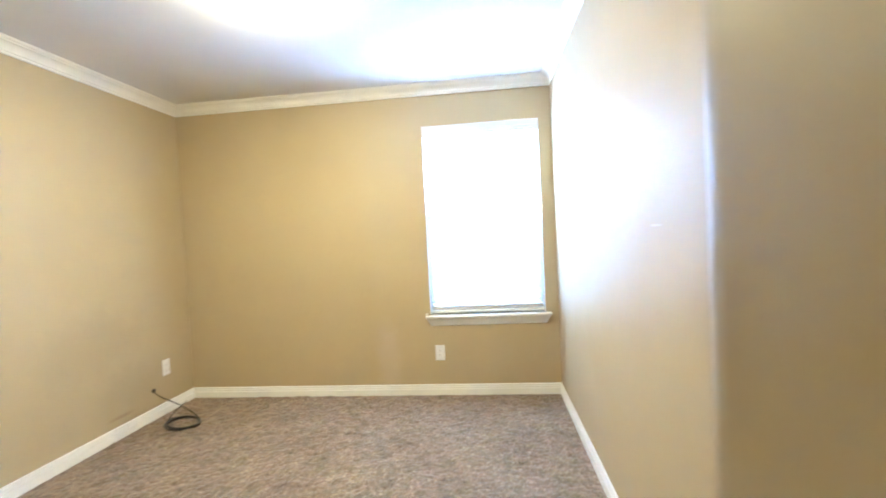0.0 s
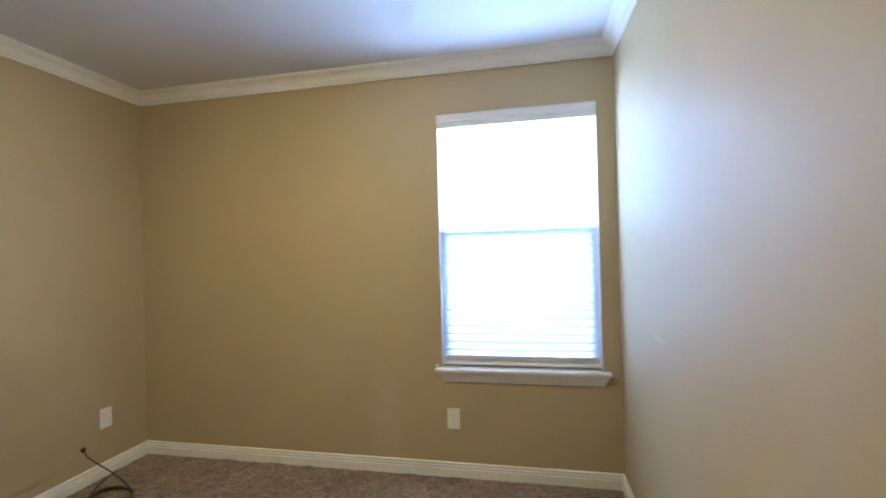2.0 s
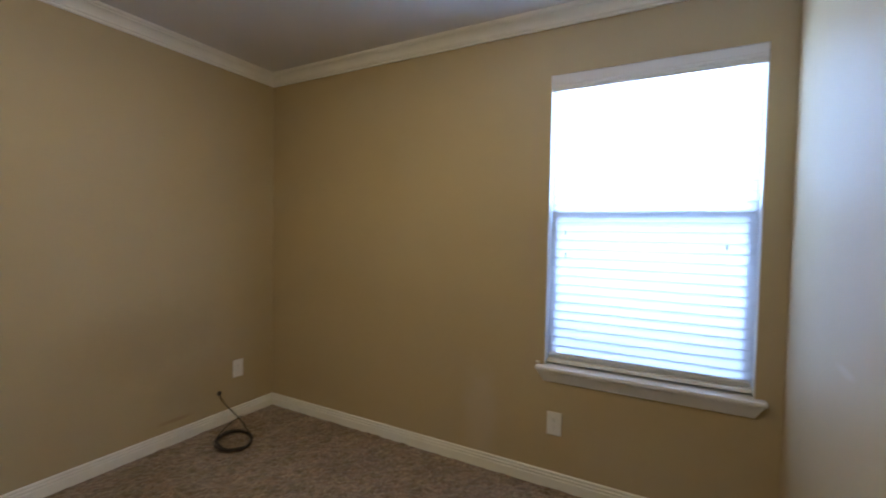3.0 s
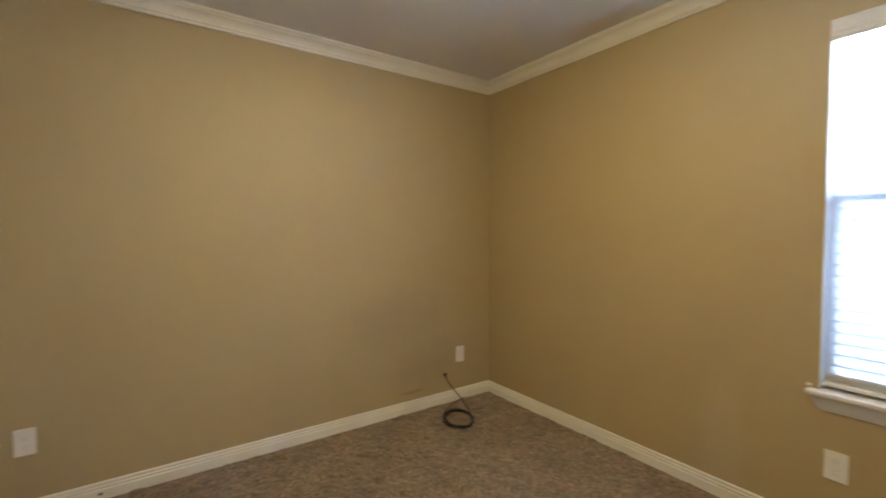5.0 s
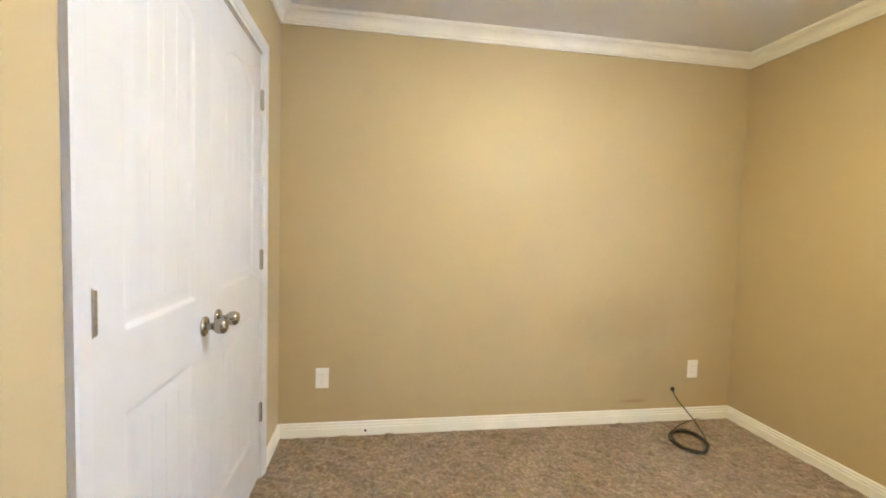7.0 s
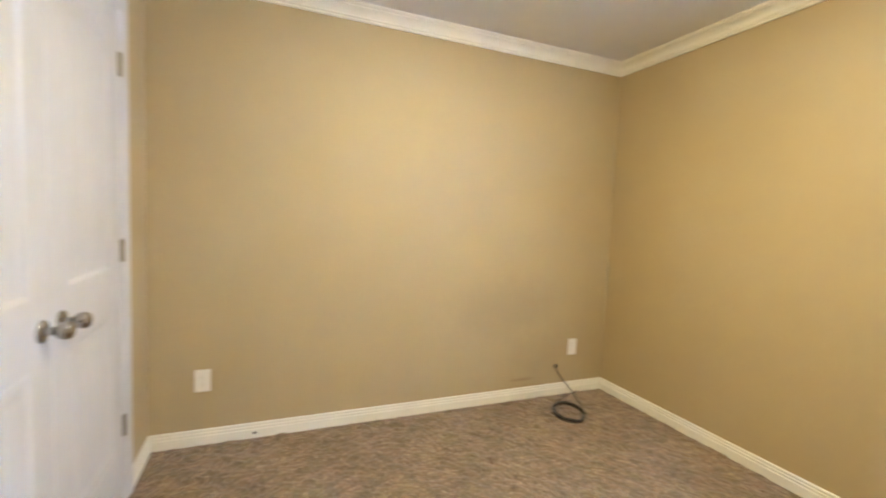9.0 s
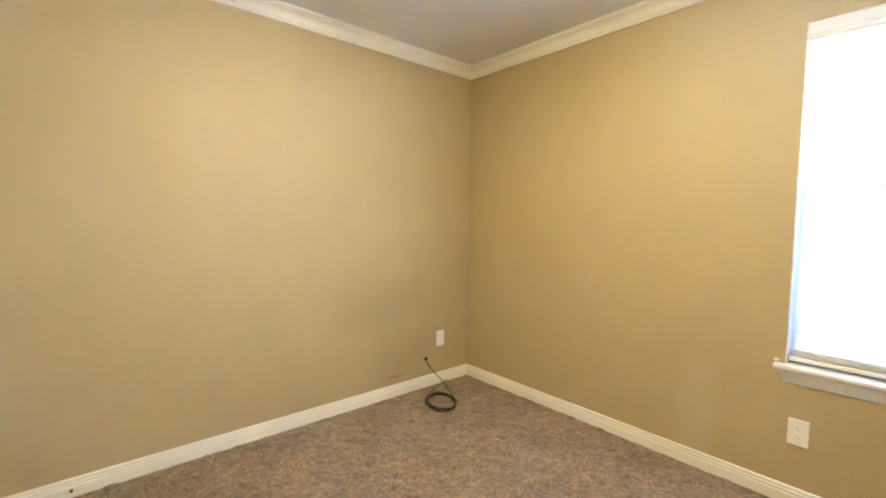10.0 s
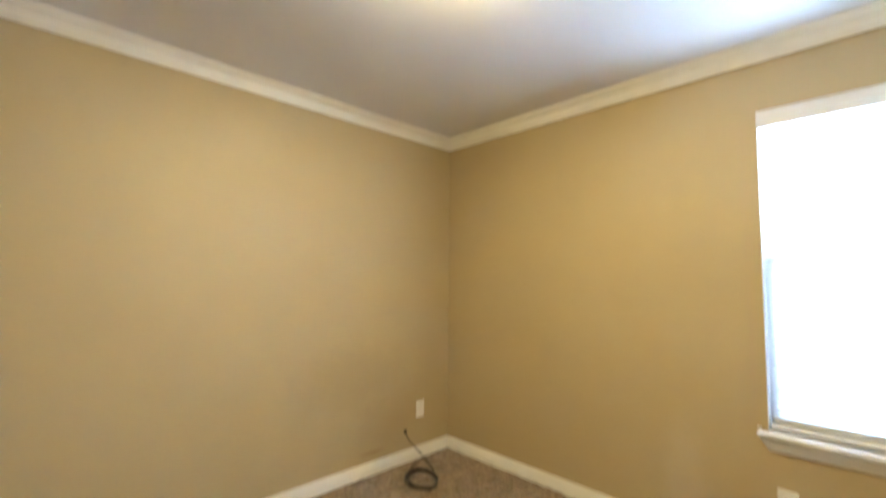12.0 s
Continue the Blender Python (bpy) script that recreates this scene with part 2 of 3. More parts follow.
def sweep(points, prof, closed=False):
    """A moulding along walls, the room on the right hand: profile of (distance from wall, height), mitred at corners."""
    bm = bmesh.new()
    n = len(points)
    rings = []
    for i, p in enumerate(points):
        p = Vector(p)
        ways = []
        if closed or i > 0:
            ways.append((p - Vector(points[i - 1])).normalized())
        if closed or i < n - 1:
            ways.append((Vector(points[(i + 1) % n]) - p).normalized())
        norms = [Vector((w.y, -w.x)) for w in ways]
        m = norms[0] if len(norms) == 1 else (norms[0] + norms[1]) / (1 + norms[0].dot(norms[1]))
        rings.append([bm.verts.new((p.x + m.x * d, p.y + m.y * d, z)) for d, z in prof])
    for i in range(n if closed else n - 1):
        a, c = rings[i], rings[(i + 1) % n]
        for j in range(len(prof)):
            k = (j + 1) % len(prof)
            bm.faces.new((a[j], a[k], c[k], c[j]))
    if not closed:
        bm.faces.new(rings[0])
        bm.faces.new(rings[-1][::-1])
    bmesh.ops.recalc_face_normals(bm, faces=bm.faces)
    return bm


def tube(pts, r, n=8):
    """A round cable through points, as a mesh."""
    bm = bmesh.new()
    rings = []
    up = Vector((0.13, 0.21, 0.97))
    for i, p in enumerate(pts):
        w = (Vector(pts[min(i + 1, len(pts) - 1)]) - Vector(pts[max(i - 1, 0)])).normalized()
        a = w.cross(up).normalized()
        c = w.cross(a)
        rings.append([bm.verts.new(Vector(p) + r * (math.cos(2 * math.pi * k / n) * a + math.sin(2 * math.pi * k / n) * c)) for k in range(n)])
    for a, c in zip(rings, rings[1:]):
        for k in range(n):
            bm.faces.new((a[k], a[(k + 1) % n], c[(k + 1) % n], c[k]))
    bm.faces.new(rings[0][::-1])
    bm.faces.new(rings[-1])
    bmesh.ops.recalc_face_normals(bm, faces=bm.faces)
    return bm


def structure(ob, label, category):
    return tagged(ob, label, category, kind="structure")


# ---- the shell ----
T = THICK
x0, x1, z0, z1 = WIN
structure(mesh_ob("wall_north", boxes(
    (-T, x0, 0, T, 0, TOP), (x1, EAST + T, 0, T, 0, TOP), (x0, x1, 0, T, 0, z0 - 0.02), (x0, x1, 0, T, z1, TOP)), M_WALL_N),
    "tan painted wall with one window and a pale light patch painted in", "wall")
structure(mesh_ob("wall_west", boxes((-T, 0, HALL_S, 0, 0, TOP)), M_WALL_W), "tan painted wall with a faint scuff above baseboard and soft darker patches", "wall")
structure(mesh_ob("wall_east", boxes((EAST, EAST + T, NICHE, 0, 0, TOP)), M_WALL_E), "tan painted satin wall beside the window", "wall")


def round_corner(bm, x, y, r=0.035):
    es = [e for e in bm.edges if all(abs(v.co.x - x) < 1e-4 and abs(v.co.y - y) < 1e-4 for v in e.verts)]
    bmesh.ops.bevel(bm, geom=es, offset=r, segments=10, affect="EDGES", profile=0.5)


d0, d1, dh = DOOR
bm = boxes((0, d0 - 0.018, SOUTH - T, SOUTH, 0, TOP), (d0 - 0.018, d1 + 0.018, SOUTH - T, SOUTH, dh + 0.018, TOP))
structure(mesh_ob("wall_south", bm, M_WALL), "tan painted wall around the closet doors", "wall")
bm = boxes((d1 + 0.018, HALL_W, HALL_S, SOUTH, 0, TOP))
round_corner(bm, HALL_W, SOUTH)
structure(mesh_ob("wall_passage_west", bm, M_WALL), "tan painted wall with rounded corner beside closet", "wall")
bm = boxes((HALL_E, EAST + T, HALL_S, NICHE, 0, TOP))
round_corner(bm, HALL_E, NICHE)
structure(mesh_ob("wall_passage_east", bm, M_WALL), "tan painted wall with rounded outer corner", "wall")
structure(mesh_ob("wall_passage_end", boxes((-T, EAST + T, HALL_S - T, HALL_S, 0, TOP)), M_WALL), "plain tan wall closing the passage", "wall")
structure(mesh_ob("wall_closet_back", boxes((0, d1 + 0.018, SOUTH - 0.75, SOUTH - 0.70, 0, TOP)), M_WALL), "plain tan wall inside the closet", "wall")
structure(mesh_ob("ceiling", boxes((-T, EAST + T, HALL_S - T, T, TOP, TOP + 0.12)), M_CEIL), "matt off-white textured ceiling", "ceiling")

LOOP = [(0, SOUTH), (0, 0), (EAST, 0), (EAST, NICHE), (HALL_E, NICHE), (HALL_E, HALL_S), (HALL_W, HALL_S), (HALL_W, SOUTH)]
CROWN = [(0.0, 2.350), (0.010, 2.350), (0.0125, 2.353), (0.0125, 2.359), (0.0085, 2.361), (0.0085, 2.364), (0.0145, 2.366), (0.0165, 2.369), (0.0165, 2.374), (0.0120, 2.376), (0.0140, 2.382),
         (0.0190, 2.391), (0.0270, 2.400), (0.0380, 2.407), (0.0500, 2.410), (0.0500, 2.4145), (0.0570, 2.416), (0.0630, 2.420), (0.0660, 2.425), (0.066, TOP), (0.0, TOP)]
structure(mesh_ob("crown_moulding", sweep(LOOP, CROWN, True), M_TRIM), "cream painted crown moulding under the ceiling", "moulding")
BASE = [(0.0, 0.0), (0.0140, 0.0), (0.0140, 0.047), (0.0125, 0.0495), (0.0080, 0.0505), (0.0080, 0.0545), (0.0118, 0.0565), (0.0118, 0.064), (0.0105, 0.066), (0.0062, 0.067), (0.0062, 0.0705),
        (0.0095, 0.073), (0.0095, 0.079), (0.0075, 0.083), (0.004, 0.085), (0.0, 0.085)]
CAS = 0.063
run = [(d0 - 0.005 - CAS, SOUTH)] + LOOP + [(d1 + 0.005 + CAS, SOUTH)]
structure(mesh_ob("baseboard", sweep(run, BASE), M_TRIM), "cream painted grooved baseboard with a small nick", "baseboard")

# carpet: a pile surface with uneven tufts
def carpet(xa, xb, ya, yb, step):
    xs, ys = np.arange(xa, xb + step / 2, step), np.arange(ya, yb + step / 2, step)
    gx, gy = np.meshgrid(xs, ys)
    rng = np.random.default_rng(4)

    def clumps(cells):
        """Random heights smoothed over some cells, in units of their own spread."""
        f = rng.normal(0, 1, gx.shape)
        for _ in range(cells):
            f = (f + np.roll(f, 1, 0) + np.roll(f, -1, 0)) / 3
            f = (f + np.roll(f, 1, 1) + np.roll(f, -1, 1)) / 3
        return f / f.std()

    yarn, tuft, tread = clumps(1), clumps(3), clumps(14)
    z = 0.0014 * yarn + 0.0012 * np.where(tuft < 0, 1.5 * tuft, 0.7 * tuft) + 0.0022 * tread
    jx, jy = rng.normal(0, step * 0.28, gx.shape), rng.normal(0, step * 0.28, gx.shape)
    co = np.stack([gx + jx, gy + jy, z], -1).reshape(-1, 3)
    w, hgt = len(xs), len(ys)
    i = (np.arange(hgt - 1)[:, None] * w + np.arange(w - 1)[None, :]).ravel()
    quads = np.stack([i, i + 1, i + 1 + w, i + w], -1)
    me = bpy.data.meshes.new("floor")
    me.from_pydata(co.tolist(), [], quads.tolist())
    me.materials.append(M_CARPET)
    return new("floor", me)


structure(carpet(-0.02, EAST + 0.02, HALL_S - 0.02, 0.02, 0.007), "speckled brown frieze carpet, wall to wall", "carpet")
structure(mesh_ob("subfloor", boxes((-T, EAST + T, HALL_S - T, T, -0.12, -0.02)), M_WALL), "plain slab under the carpet", "floor")
bm = bmesh.new()
bmesh.ops.create_grid(bm, x_segments=4, y_segments=4, size=400)
g = structure(mesh_ob("ground", bm, M_GRASS), "grassy ground outside the house", "ground")
g.location.z = -0.3


# ---- window ----
def window():
    w = structure(thing("window_1", (0, 0, 0), "white vinyl single-hung window behind the blind", "window"), "", "")
    ya, yb = 0.060, 0.125
    f = 0.030
    part("window_frame", boxes((x0, x0 + f, ya, yb, z0, z1), (x1 - f, x1, ya, yb, z0, z1), (x0 + f, x1 - f, ya, yb, z1 - f, z1), (x0 + f, x1 - f, ya, yb, z0, z0 + f), bev=0.003), M_VINYL, w)
    part("jamb_liner", boxes((x0, x0 + 0.004, 0.003, ya, z0, z1), (x1 - 0.004, x1, 0.003, ya, z0, z1), (x0 + 0.004, x1 - 0.004, 0.003, ya, z1 - 0.003, z1)), M_VINYL, w, "white painted window return")
    mz = 1.415
    part("meeting_rail", boxes((x0 + f, x1 - f, ya - 0.010, yb - 0.004, mz - 0.022, mz + 0.022), bev=0.003), M_VINYL, w)
    st = 0.018
    part("lower_sash", boxes((x0 + f, x0 + f + st, ya - 0.006, ya + 0.030, z0 + f, mz - 0.022), (x1 - f - st, x1 - f, ya - 0.006, ya + 0.030, z0 + f, mz - 0.022),
                             (x0 + f + st, x1 - f - st, ya - 0.006, ya + 0.030, z0 + f, z0 + f + 0.035), bev=0.002), M_VINYL, w)
    part("upper_sash", boxes((x0 + f, x0 + f + st, ya + 0.016, yb - 0.010, mz + 0.022, z1 - f), (x1 - f - st, x1 - f, ya + 0.016, yb - 0.010, mz + 0.022, z1 - f),
                             (x0 + f + st, x1 - f - st, ya + 0.016, yb - 0.010, z1 - f - 0.03, z1 - f), bev=0.002), M_VINYL, w)
    for za, zb, y in ((z0 + f, mz - 0.022, ya + 0.012), (mz + 0.022, z1 - f, ya + 0.036)):
        p = part("pane", boxes((x0 + f, x1 - f, y, y + 0.003, za, zb)), M_GLASS, w, "clear glass pane")
        p.visible_shadow = False
    part("insect_screen", boxes((x0 + f, x1 - f, yb - 0.012, yb - 0.011, z0 + f, mz - 0.022)), M_SCREEN, w, "grey insect screen over lower sash")
    return w


window()


def sill():
    s = structure(thing("window_sill", (0, 0, 0), "white painted sill with apron below the window", "window sill"), "", "")
    xa, xb = 2.016, 2.988
    bm = boxes((xa, xb, -0.046, 0, z0 - 0.021, z0 - 0.0005), bev=0.006)
    box(bm, x0 + 0.001, x1 - 0.001, -0.006, 0.086, z0 - 0.0195, z0 - 0.001)
    part("stool", bm, M_SILL, s)
    # the apron leans back under the stool and its ends are returned to the wall at the same slope
    prof = [(0.036, 0.021), (0.036, 0.026), (0.034, 0.030), (0.027, 0.044), (0.018, 0.062), (0.011, 0.076), (0.008, 0.083)]
    bm = bmesh.new()
    rings = []
    for d, drop in prof:
        inset = 0.046 - d
        rings.append([bm.verts.new((x, y, z0 - drop)) for x, y in ((xa + inset, 0), (xa + inset, -d), (xb - inset, -d), (xb - inset, 0))])
    for r, q in zip(rings, rings[1:]):
        for i in range(4):
            bm.faces.new((r[i], r[(i + 1) % 4], q[(i + 1) % 4], q[i]))
    bm.faces.new(rings[0]); bm.faces.new(rings[-1][::-1])
    bmesh.ops.recalc_face_normals(bm, faces=bm.faces)
    part("apron", bm, M_SILL, s, "sloped apron below the stool")
    return s


sill()
hook = tagged(part("wall_hook", boxes((2.013, 2.031, -0.016, 0, z0 + 0.004, z0 + 0.016), bev=0.004), M_TRIM, None), "tiny white cord hook on wall above the sill", "hook")


def blind():
    b = thing("window_blind", ((x0 + x1) / 2, 0.036, z1), "white two-inch slatted blind, fully lowered with slats nearly closed", "blind")
    w = (x1 - x0) / 2 - 0.009
    part("headrail", boxes((-w, w, -0.020, 0.028, -0.048, -0.004), bev=0.002), M_VINYL, b)
    prof = [(-0.020, -0.002), (-0.030, -0.002), (-0.033, -0.006), (-0.033, -0.040), (-0.036, -0.043), (-0.036, -0.052), (-0.032, -0.054), (-0.032, -0.058), (-0.037, -0.061), (-0.037, -0.070),
            (-0.031, -0.072), (-0.031, -0.075), (-0.034, -0.078), (-0.033, -0.082), (-0.020, -0.083)]
    bm = bmesh.new()
    ends = [[bm.verts.new((x, y, z)) for y, z in prof] for x in (-w - 0.004, w + 0.004)]
    for j in range(len(prof)):
        k = (j + 1) % len(prof)
        bm.faces.new((ends[0][j], ends[0][k], ends[1][k], ends[1][j]))
    bm.faces.new(ends[0]); bm.faces.new(ends[1][::-1])
    bmesh.ops.recalc_face_normals(bm, faces=bm.faces)
    part("valance", bm, M_VINYL, b, "moulded white valance")
    low = z0 - z1 + 0.013
    part("bottom_rail", boxes((-w, w, -0.026, 0.024, low, low + 0.018), bev=0.004), M_VINYL, b, "thick white bottom rail")
    pitch, tilt = 0.0455, radians(-74)
    bm = bmesh.new()
    cols = []
    for i in range(7):
        u = -0.025 + 0.05 * i / 6
        v = 0.0022 * (1 - (u / 0.025) ** 2)
        cols.append((u, v))
    sw = w - 0.010
    loop = cols + [(u, v - 0.0026) for u, v in reversed(cols)]
    rings = []
    for x in (-sw, sw):
        rings.append([bm.verts.new((x, u * math.cos(tilt) - v * math.sin(tilt), u * math.sin(tilt) + v * math.cos(tilt))) for u, v in loop])
    for j in range(len(loop)):
        k = (j + 1) % len(loop)
        bm.faces.new((rings[0][j], rings[0][k], rings[1][k], rings[1][j]))
    bm.faces.new(rings[0]); bm.faces.new(rings[1][::-1])
    bmesh.ops.recalc_face_normals(bm, faces=bm.faces)
    first = part("slat", bm, M_SLAT, b)
    # the last slats hang bunched in front of one another on the bottom rail
    bunch = bmesh.new()
    lean = radians(-48)
    rings = [[bunch.verts.new((x, u * math.cos(lean) - v * math.sin(lean), u * math.sin(lean) + v * math.cos(lean))) for u, v in loop] for x in (-sw, sw)]
    for j in range(len(loop)):
        k = (j + 1) % len(loop)
        bunch.faces.new((rings[0][j], rings[0][k], rings[1][k], rings[1][j]))
    bunch.faces.new(rings[0]); bunch.faces.new(rings[1][::-1])
    bmesh.ops.recalc_face_normals(bunch, faces=bunch.faces)
    low_slat = part("slat", bunch, M_VINYL, b)
    low_slat.location = (0, -0.004, low + 0.036)
    for i in range(1, 3):
        s = new("slat", low_slat.data)
        s.parent = b
        s.location = (0.001 * i, -0.004, low + 0.036 - 0.005 * i)
    z = low + 0.067
    first.location.z = z
    rnd = random.Random(3)
    while z + pitch < -0.080:
        z += pitch
        s = new("slat", first.data)
        s.parent = b
        s.location = (rnd.uniform(-0.001, 0.001), 0, z)
        s.rotation_euler = (rnd.uniform(-0.03, 0.03), rnd.uniform(-0.001, 0.001), 0)
    for x in (-w + 0.13, 0.0, w - 0.13):
        bm = boxes((x - 0.0007, x + 0.0007, -0.0258, -0.0248, low + 0.018, -0.05), (x - 0.0007, x + 0.0007, 0.0222, 0.0232, low + 0.018, -0.05))
        part("ladder_cord", bm, M_VINYL, b)
    mid = (x0 + x1) / 2
    for x, zc in ((2.140, 1.317), (2.144, 1.204), (2.829, 1.263)):
        xa, za = x - mid, zc - z1
        clip = boxes((xa - 0.0035, xa + 0.0035, -0.0275, -0.0235, za - 0.009, za + 0.009), bev=0.001)
        box(clip, xa - 0.0055, xa + 0.0055, -0.0285, -0.0235, za + 0.0095, za + 0.0135)
        part("cord_clip", clip, M_LATCH, b, "tiny grey cord clip")
    return b


blind()


# ---- closet ----
def closet_frame():
    c = structure(thing("door_frame", (0, SOUTH, 0), "white painted closet door casing and jamb", "door frame"), "", "")
    j = 0.018
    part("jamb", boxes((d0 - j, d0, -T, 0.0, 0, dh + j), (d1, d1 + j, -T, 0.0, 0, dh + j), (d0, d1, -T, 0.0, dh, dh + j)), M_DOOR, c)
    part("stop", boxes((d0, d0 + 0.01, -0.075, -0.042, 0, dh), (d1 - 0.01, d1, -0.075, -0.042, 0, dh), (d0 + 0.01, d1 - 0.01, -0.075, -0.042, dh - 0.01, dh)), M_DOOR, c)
    a0, a1, at = d0 - 0.005, d1 + 0.005, dh + 0.005
    prof = [(0.0, 0.0), (0.0, 0.007), (0.004, 0.009), (0.014, 0.0095), (0.020, 0.0130), (0.046, 0.0165), (0.056, 0.0175), (CAS, 0.0150), (CAS, 0.0)]
    bm = bmesh.new()
    path = [((a0, 0.0), (-1, 0)), ((a0, at), (-1, 1)), ((a1, at), (1, 1)), ((a1, 0.0), (1, 0))]
    rings = [[bm.verts.new((x + ox * u, v, z + oz * u)) for u, v in prof] for (x, z), (ox, oz) in path]
    for a, e in zip(rings, rings[1:]):
        for i in range(len(prof)):
            k = (i + 1) % len(prof)
            bm.faces.new((a[i], a[k], e[k], e[i]))
    bm.faces.new(rings[0]); bm.faces.new(rings[-1][::-1])
    bmesh.ops.recalc_face_normals(bm, faces=bm.faces)
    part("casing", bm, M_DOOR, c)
    part("ball_catch", boxes(((d0 + d1) / 2 - 0.05, (d0 + d1) / 2 + 0.05, -0.032, 0.004, dh - 0.013, dh - 0.0005)), M_LATCH, c, "dark metal ball catch strike")
    return c


closet_frame()

LEAF_W, LEAF_H = (d1 - d0) / 2 - 0.0045, dh - 0.018


def leaf_face(bm, w, h):
    """A moulded two-panel door face with an arched plank panel above a square one, in the plane y = 0 as a relief."""
    nx, nz = 150, 300
    xs, zs = np.linspace(0, w, nx + 1), np.linspace(0, h, nz + 1)
    gx, gz = np.meshgrid(xs, zs)

    def panel(za, zb, arch):
        xa, xb = 0.118, w - 0.118
        top = zb - arch * ((gx - (xa + xb) / 2) / ((xb - xa) / 2)) ** 2
        return np.minimum(np.minimum(gx - xa, xb - gx), np.minimum(gz - za, top - gz))

    d = np.maximum(panel(0.236, 0.816, 0.0), panel(1.000, 1.890, 0.060))
    dep = np.interp(d, [0, 0.004, 0.012, 0.022, 0.034, 0.050, 0.056], [0, 0.0014, 0.0060, 0.0070, 0.0060, 0.0026, 0.0022])
    planks = np.minimum(np.abs(((gx - w / 2) / 0.074 + 0.5) % 1.0 - 0.5) * 0.074, 1.0)
    dep = dep + np.where(d > 0.056, np.interp(planks, [0, 0.0035], [0.0016, 0]), 0)
    vs = [[bm.verts.new((gx[i, k], -dep[i, k], gz[i, k])) for k in range(nx + 1)] for i in range(nz + 1)]
    for i in range(nz):
        for k in range(nx):
            bm.faces.new((vs[i][k], vs[i][k + 1], vs[i + 1][k + 1], vs[i + 1][k]))


def closet_door(hinge_west):
    x = d0 + 0.003 if hinge_west else d1 - 0.003 - LEAF_W
    label = "white moulded two-panel closet door, closed, with nickel knob"
    d = structure(thing("door_1" if hinge_west else "door_2", (x, SOUTH - 0.003, 0.014), label, "closet door"), "", "")
    bm = bmesh.new()
    leaf_face(bm, LEAF_W, LEAF_H)
    box(bm, 0, LEAF_W, -0.035, -0.0125, 0, LEAF_H)
    for xx in (0.0, LEAF_W - 0.004):
        box(bm, xx, xx + 0.004, -0.0125, -0.0002, 0, LEAF_H)
    box(bm, 0.004, LEAF_W - 0.004, -0.0125, -0.0002, 0, 0.004)
    box(bm, 0.004, LEAF_W - 0.004, -0.0125, -0.0002, LEAF_H - 0.004, LEAF_H)
    bmesh.ops.recalc_face_normals(bm, faces=bm.faces)
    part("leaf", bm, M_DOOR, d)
    kx = LEAF_W - 0.058 if hinge_west else 0.058
    rose = part("rosette", lathe([(0, 0), (0.032, 0), (0.0325, 0.004), (0.029, 0.0085), (0.018, 0.0115), (0.012, 0.013)], 32, "y"), M_NICKEL, d, smooth=True)
    rose.location = (kx, 0.0, 0.904)
    knob = part("knob", lathe([(0.0125, 0.011), (0.011, 0.024), (0.0120, 0.028), (0.0165, 0.0325), (0.0220, 0.0395), (0.0248, 0.0480), (0.0252, 0.0560), (0.0232, 0.0635), (0.0180, 0.0695), (0.0095, 0.0728), (0, 0.0735)], 32, "y"), M_NICKEL, d, "round satin nickel knob", True)
    knob.location = (kx, 0.0, 0.904)
    hx = -0.003 if hinge_west else LEAF_W + 0.003
    for z in (1.808, 1.063, 0.320):
        bm = bmesh.new()
        for k in range(5):
            za = z - 0.0445 + k * 0.0178
            r = bmesh.ops.create_cone(bm, cap_ends=True, segments=16, radius1=0.0086, radius2=0.0086, depth=0.0172)["verts"]
            bmesh.ops.translate(bm, verts=r, vec=(hx, 0.006, za + 0.0089))
        for za, e in ((z + 0.0445, 0.003), (z - 0.0445, -0.003)):
            r = bmesh.ops.create_uvsphere(bm, u_segments=12, v_segments=6, radius=0.0038)["verts"]
            bmesh.ops.translate(bm, verts=r, vec=(hx, 0.006, za + e * 0.5))
        box(bm, hx - 0.010, hx + 0.010, -0.002, 0.0128, z - 0.0445, z + 0.0445, bev=0.002, seg=1)
        part("hinge", bm, M_HINGE, d, "satin nickel butt hinge")
    return d


closet_door(True)
closet_door(False)


# ---- small things on walls and ceiling ----
def outlet(place, turn, label):
    """Duplex wall plate, its face towards local -y."""
    o = thing("wall_outlet", place, label, "outlet", "wall outlets", turn)
    part("plate", boxes((-0.0375, 0.0375, -0.0060, 0, -0.060, 0.060), bev=0.003), M_PLATE, o)
    for z in (0.0195, -0.0195):
        r = part("receptacle", boxes((-0.017, 0.017, -0.0080, -0.0055, z - 0.0145, z + 0.0145), bev=0.004), M_PLATE, o)
        for x, h in ((-0.0065, 0.0045), (0.0065, 0.0036)):
            part("slot", boxes((x - 0.001, x + 0.001, -0.0087, -0.0075, z - h + 0.003, z + h + 0.003)), M_SHADE, r, "dark slot")
        g = part("ground_hole", lathe([(0, -0.0087), (0.0023, -0.0087), (0.0023, -0.0075), (0, -0.0075)], 12, "y"), M_SHADE, r, "dark round hole")
        g.location.z = z - 0.0075
    part("screw", lathe([(0, -0.0077), (0.0022, -0.0073), (0.003, -0.0059), (0.003, -0.0045)], 12, "y"), M_PLATE, o)
    return o


outlet((2.114, 0, 0.337), 0, "white duplex outlet plate on the wall below window")
outlet((0, -0.291, 0.349), 90, "white duplex outlet plate above the cable")
outlet((0, -2.708, 0.351), 90, "white duplex outlet plate near closet doors")

# nick in the baseboard
nick = part("door_stop_hole", lathe([(0, 0.0), (0.008, 0.0), (0.0075, 0.0012), (0, 0.0014)], 14, "y"), M_DARK, None)
nick.matrix_basis = pose(0.0133, -2.453, 0.030, 0, 0, -90)
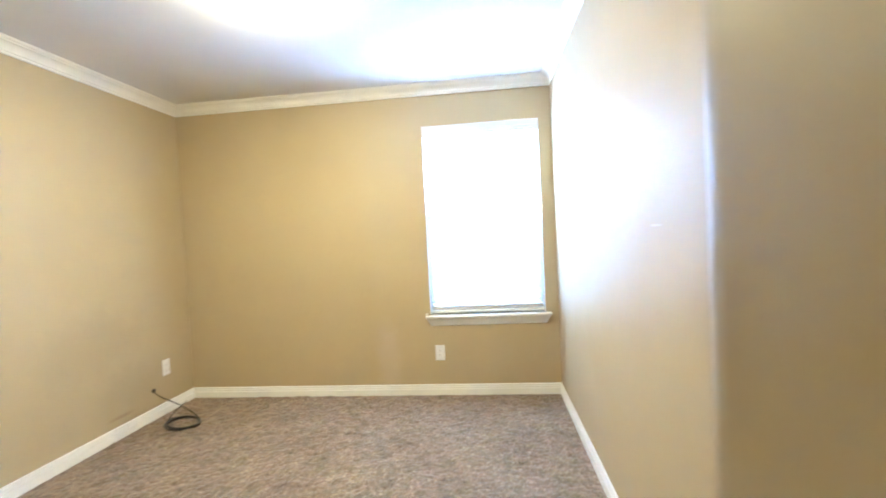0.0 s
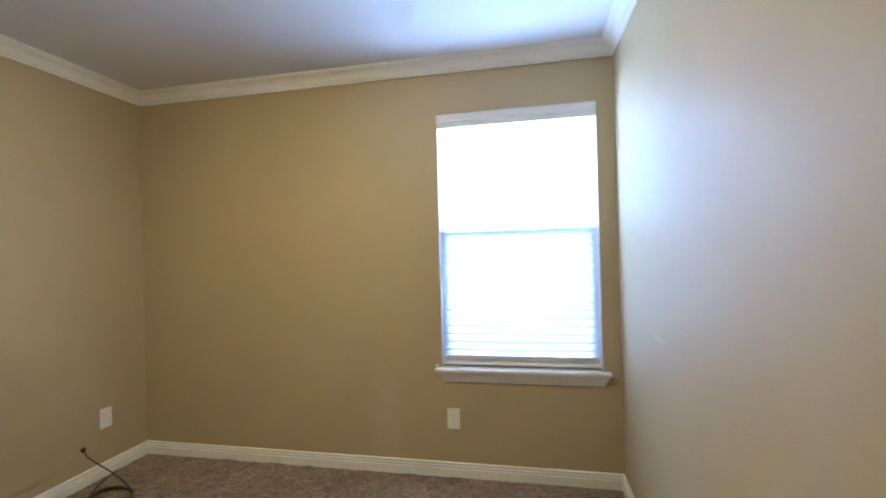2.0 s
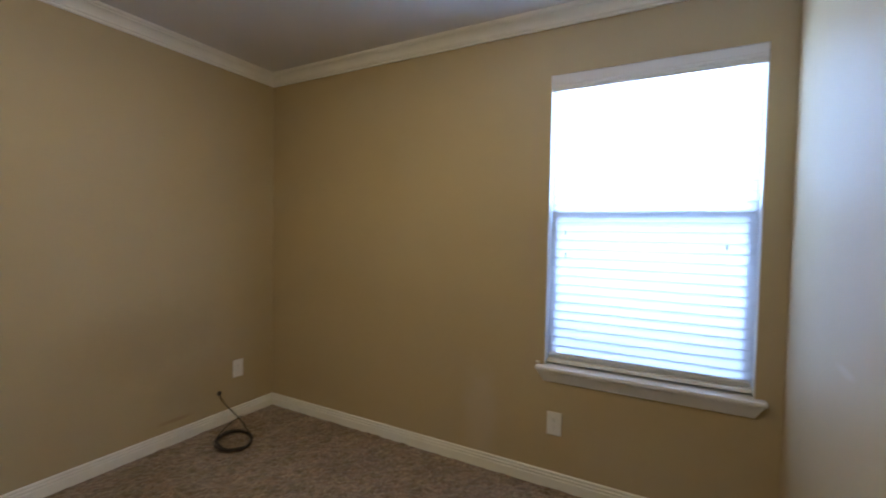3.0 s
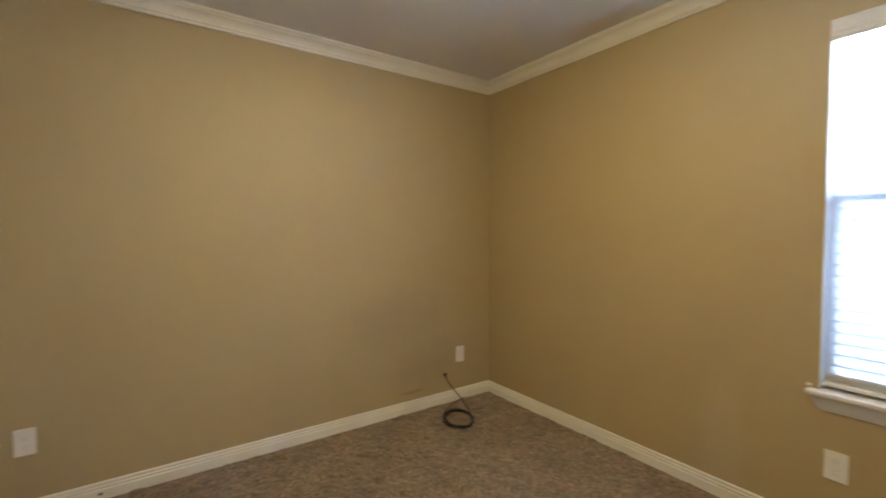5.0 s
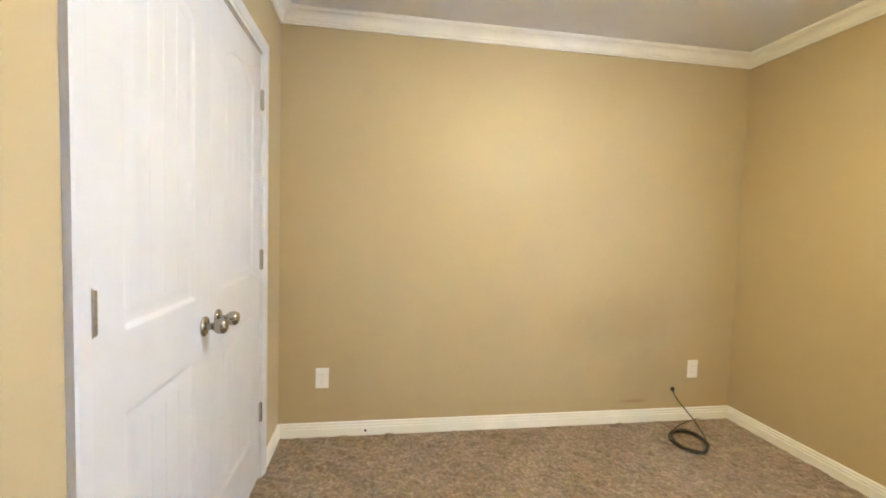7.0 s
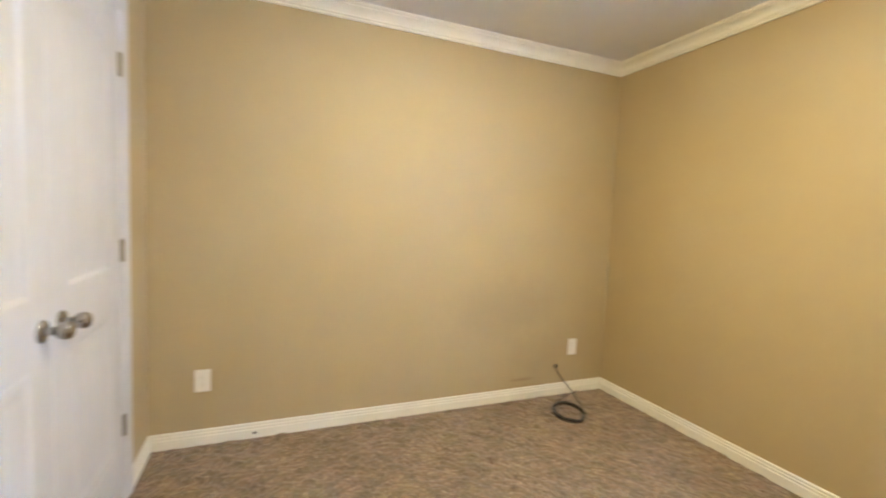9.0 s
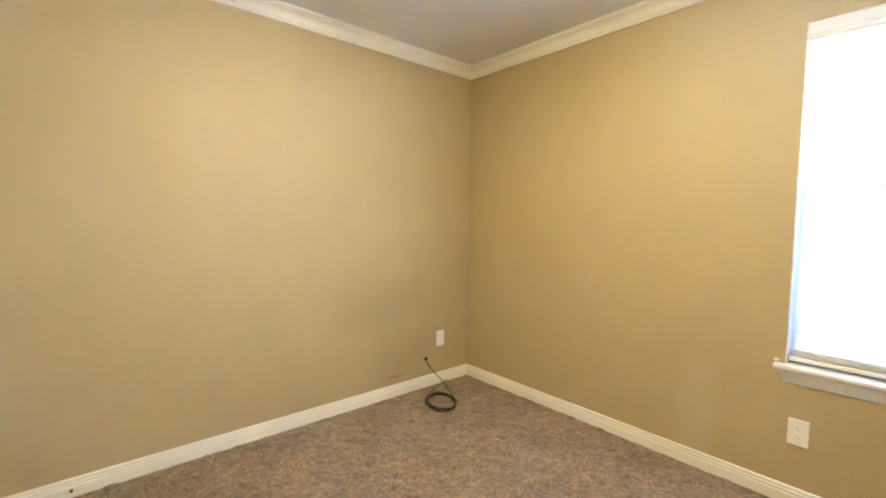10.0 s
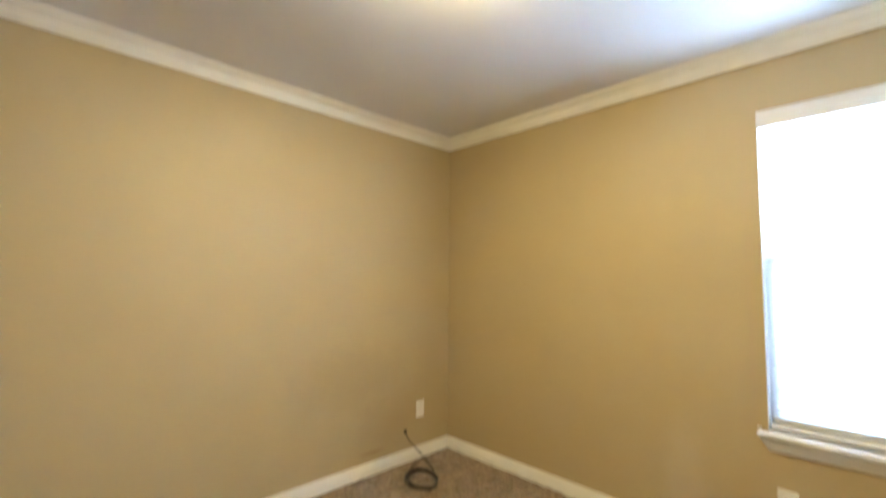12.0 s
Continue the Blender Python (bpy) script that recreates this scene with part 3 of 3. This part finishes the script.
tagged(nick, "dark round screw hole in the baseboard", "hole")


def detector():
    d = thing("smoke_detector", (0.40, -2.39, TOP), "round white smoke detector on the ceiling", "smoke detector")
    part("base", lathe([(0, 0), (0.067, 0), (0.068, -0.004), (0.067, -0.012), (0.060, -0.014)], 48), M_DETECT, d, smooth=False)
    part("cover", lathe([(0.058, -0.010), (0.062, -0.018), (0.061, -0.024), (0.054, -0.027), (0.052, -0.031), (0.050, -0.039), (0.040, -0.044), (0.018, -0.045), (0.018, -0.0435), (0, -0.0435)], 48), M_DETECT, d, smooth=True)
    bm = bmesh.new()
    for i in range(18):
        a = 2 * math.pi * i / 18
        v = box(bm, 0.0520, 0.0540, -0.006, 0.006, -0.0315, -0.0285)
        bmesh.ops.rotate(bm, verts=v, cent=(0, 0, 0), matrix=Matrix.Rotation(a, 3, "Z"))
    part("vent", bm, M_SHADE, d, "grey vent slots")
    d.scale.z = 1.25
    led = part("test_button", lathe([(0, -0.0465), (0.007, -0.0460), (0.0085, -0.0435)], 16), M_DETECT, d)
    led.location.x = 0.03
    return d


detector()


def lamp():
    l = thing("ceiling_lamp", (1.525, -1.47, TOP), "lit flush ceiling lamp with nickel ring and frosted bowl", "ceiling lamp")
    part("ring", lathe([(0, 0), (0.161, 0), (0.162, -0.012), (0.156, -0.017), (0.150, -0.019), (0.151, -0.023), (0.147, -0.030), (0.139, -0.034), (0.132, -0.030), (0.130, -0.008), (0, -0.008)], 64), M_RING, l, "stepped satin nickel ring", True)
    bowl = [(0.1295, -0.022), (0.1295, -0.030)] + [(0.1295 * math.cos(a), -0.032 - 0.050 * math.sin(a)) for a in np.linspace(0, math.pi / 2 - 0.001, 12)] + [(0, -0.082)]
    part("bowl", lathe(bowl, 48), M_GLOW, l, "glowing frosted glass bowl", True)
    return l


lamp()


def cable():
    c = thing("coaxial_cable", (0, -0.429, 0), "black coaxial cable coiled on carpet, plugged into the wall", "cable")
    pts = []
    for i in range(6 * 40 + 1):
        a = 2 * math.pi * i / 40 + 0.6
        turn = i / 40
        u = (0.135 + 0.010 * math.sin(turn * 2.1 + 1) + 0.003 * math.sin(3 * a)) * math.cos(a)
        v = (0.095 + 0.009 * math.sin(turn * 2.9) + 0.002 * math.cos(4 * a)) * math.sin(a)
        pts.append((0.303 + 0.89 * u + 0.46 * v, -0.106 - 0.46 * u + 0.89 * v, 0.012 + 0.0055 * abs(math.sin(turn * 1.3)) + 0.003 * (turn % 2) + 0.002 * math.sin(5 * a + turn)))
    part("coil", tube(pts, 0.0046), M_CABLE, c, smooth=True)

    def arc(p, q, r_, s, n=26):
        p, q, r_, s = map(Vector, (p, q, r_, s))
        return [((1 - t) ** 3 * p + 3 * (1 - t) ** 2 * t * q + 3 * (1 - t) * t * t * r_ + t ** 3 * s)[:] for t in (i / n for i in range(n + 1))]

    part("lead", tube(arc((0.006, 0, 0.214), (0.06, -0.03, 0.150), (0.23, -0.012, 0.145), (0.385, -0.04, 0.022)), 0.0036), M_CABLE, c, smooth=True)
    part("tail", tube(arc((0.282, -0.032, 0.141), (0.255, -0.075, 0.118), (0.225, -0.14, 0.080), (0.220, -0.165, 0.022)), 0.0032), M_CABLE, c, smooth=True)
    tip = part("connector", lathe([(0, 0), (0.0045, 0), (0.0055, 0.004), (0.0055, 0.016), (0.0035, 0.018), (0, 0.018)], 12), M_BRASS, c, "shiny metal connector")
    tip.matrix_basis = pose(0.278, -0.036, 0.139, -40, 50, 0)
    plug = part("grommet", lathe([(0, 0), (0.015, 0), (0.0155, 0.004), (0.011, 0.012), (0.004, 0.016), (0, 0.016)], 16, "y"), M_CABLE, c, "black wall grommet", True)
    plug.matrix_basis = pose(0.0, 0, 0.214, 0, 0, -90)
    return c


cable()
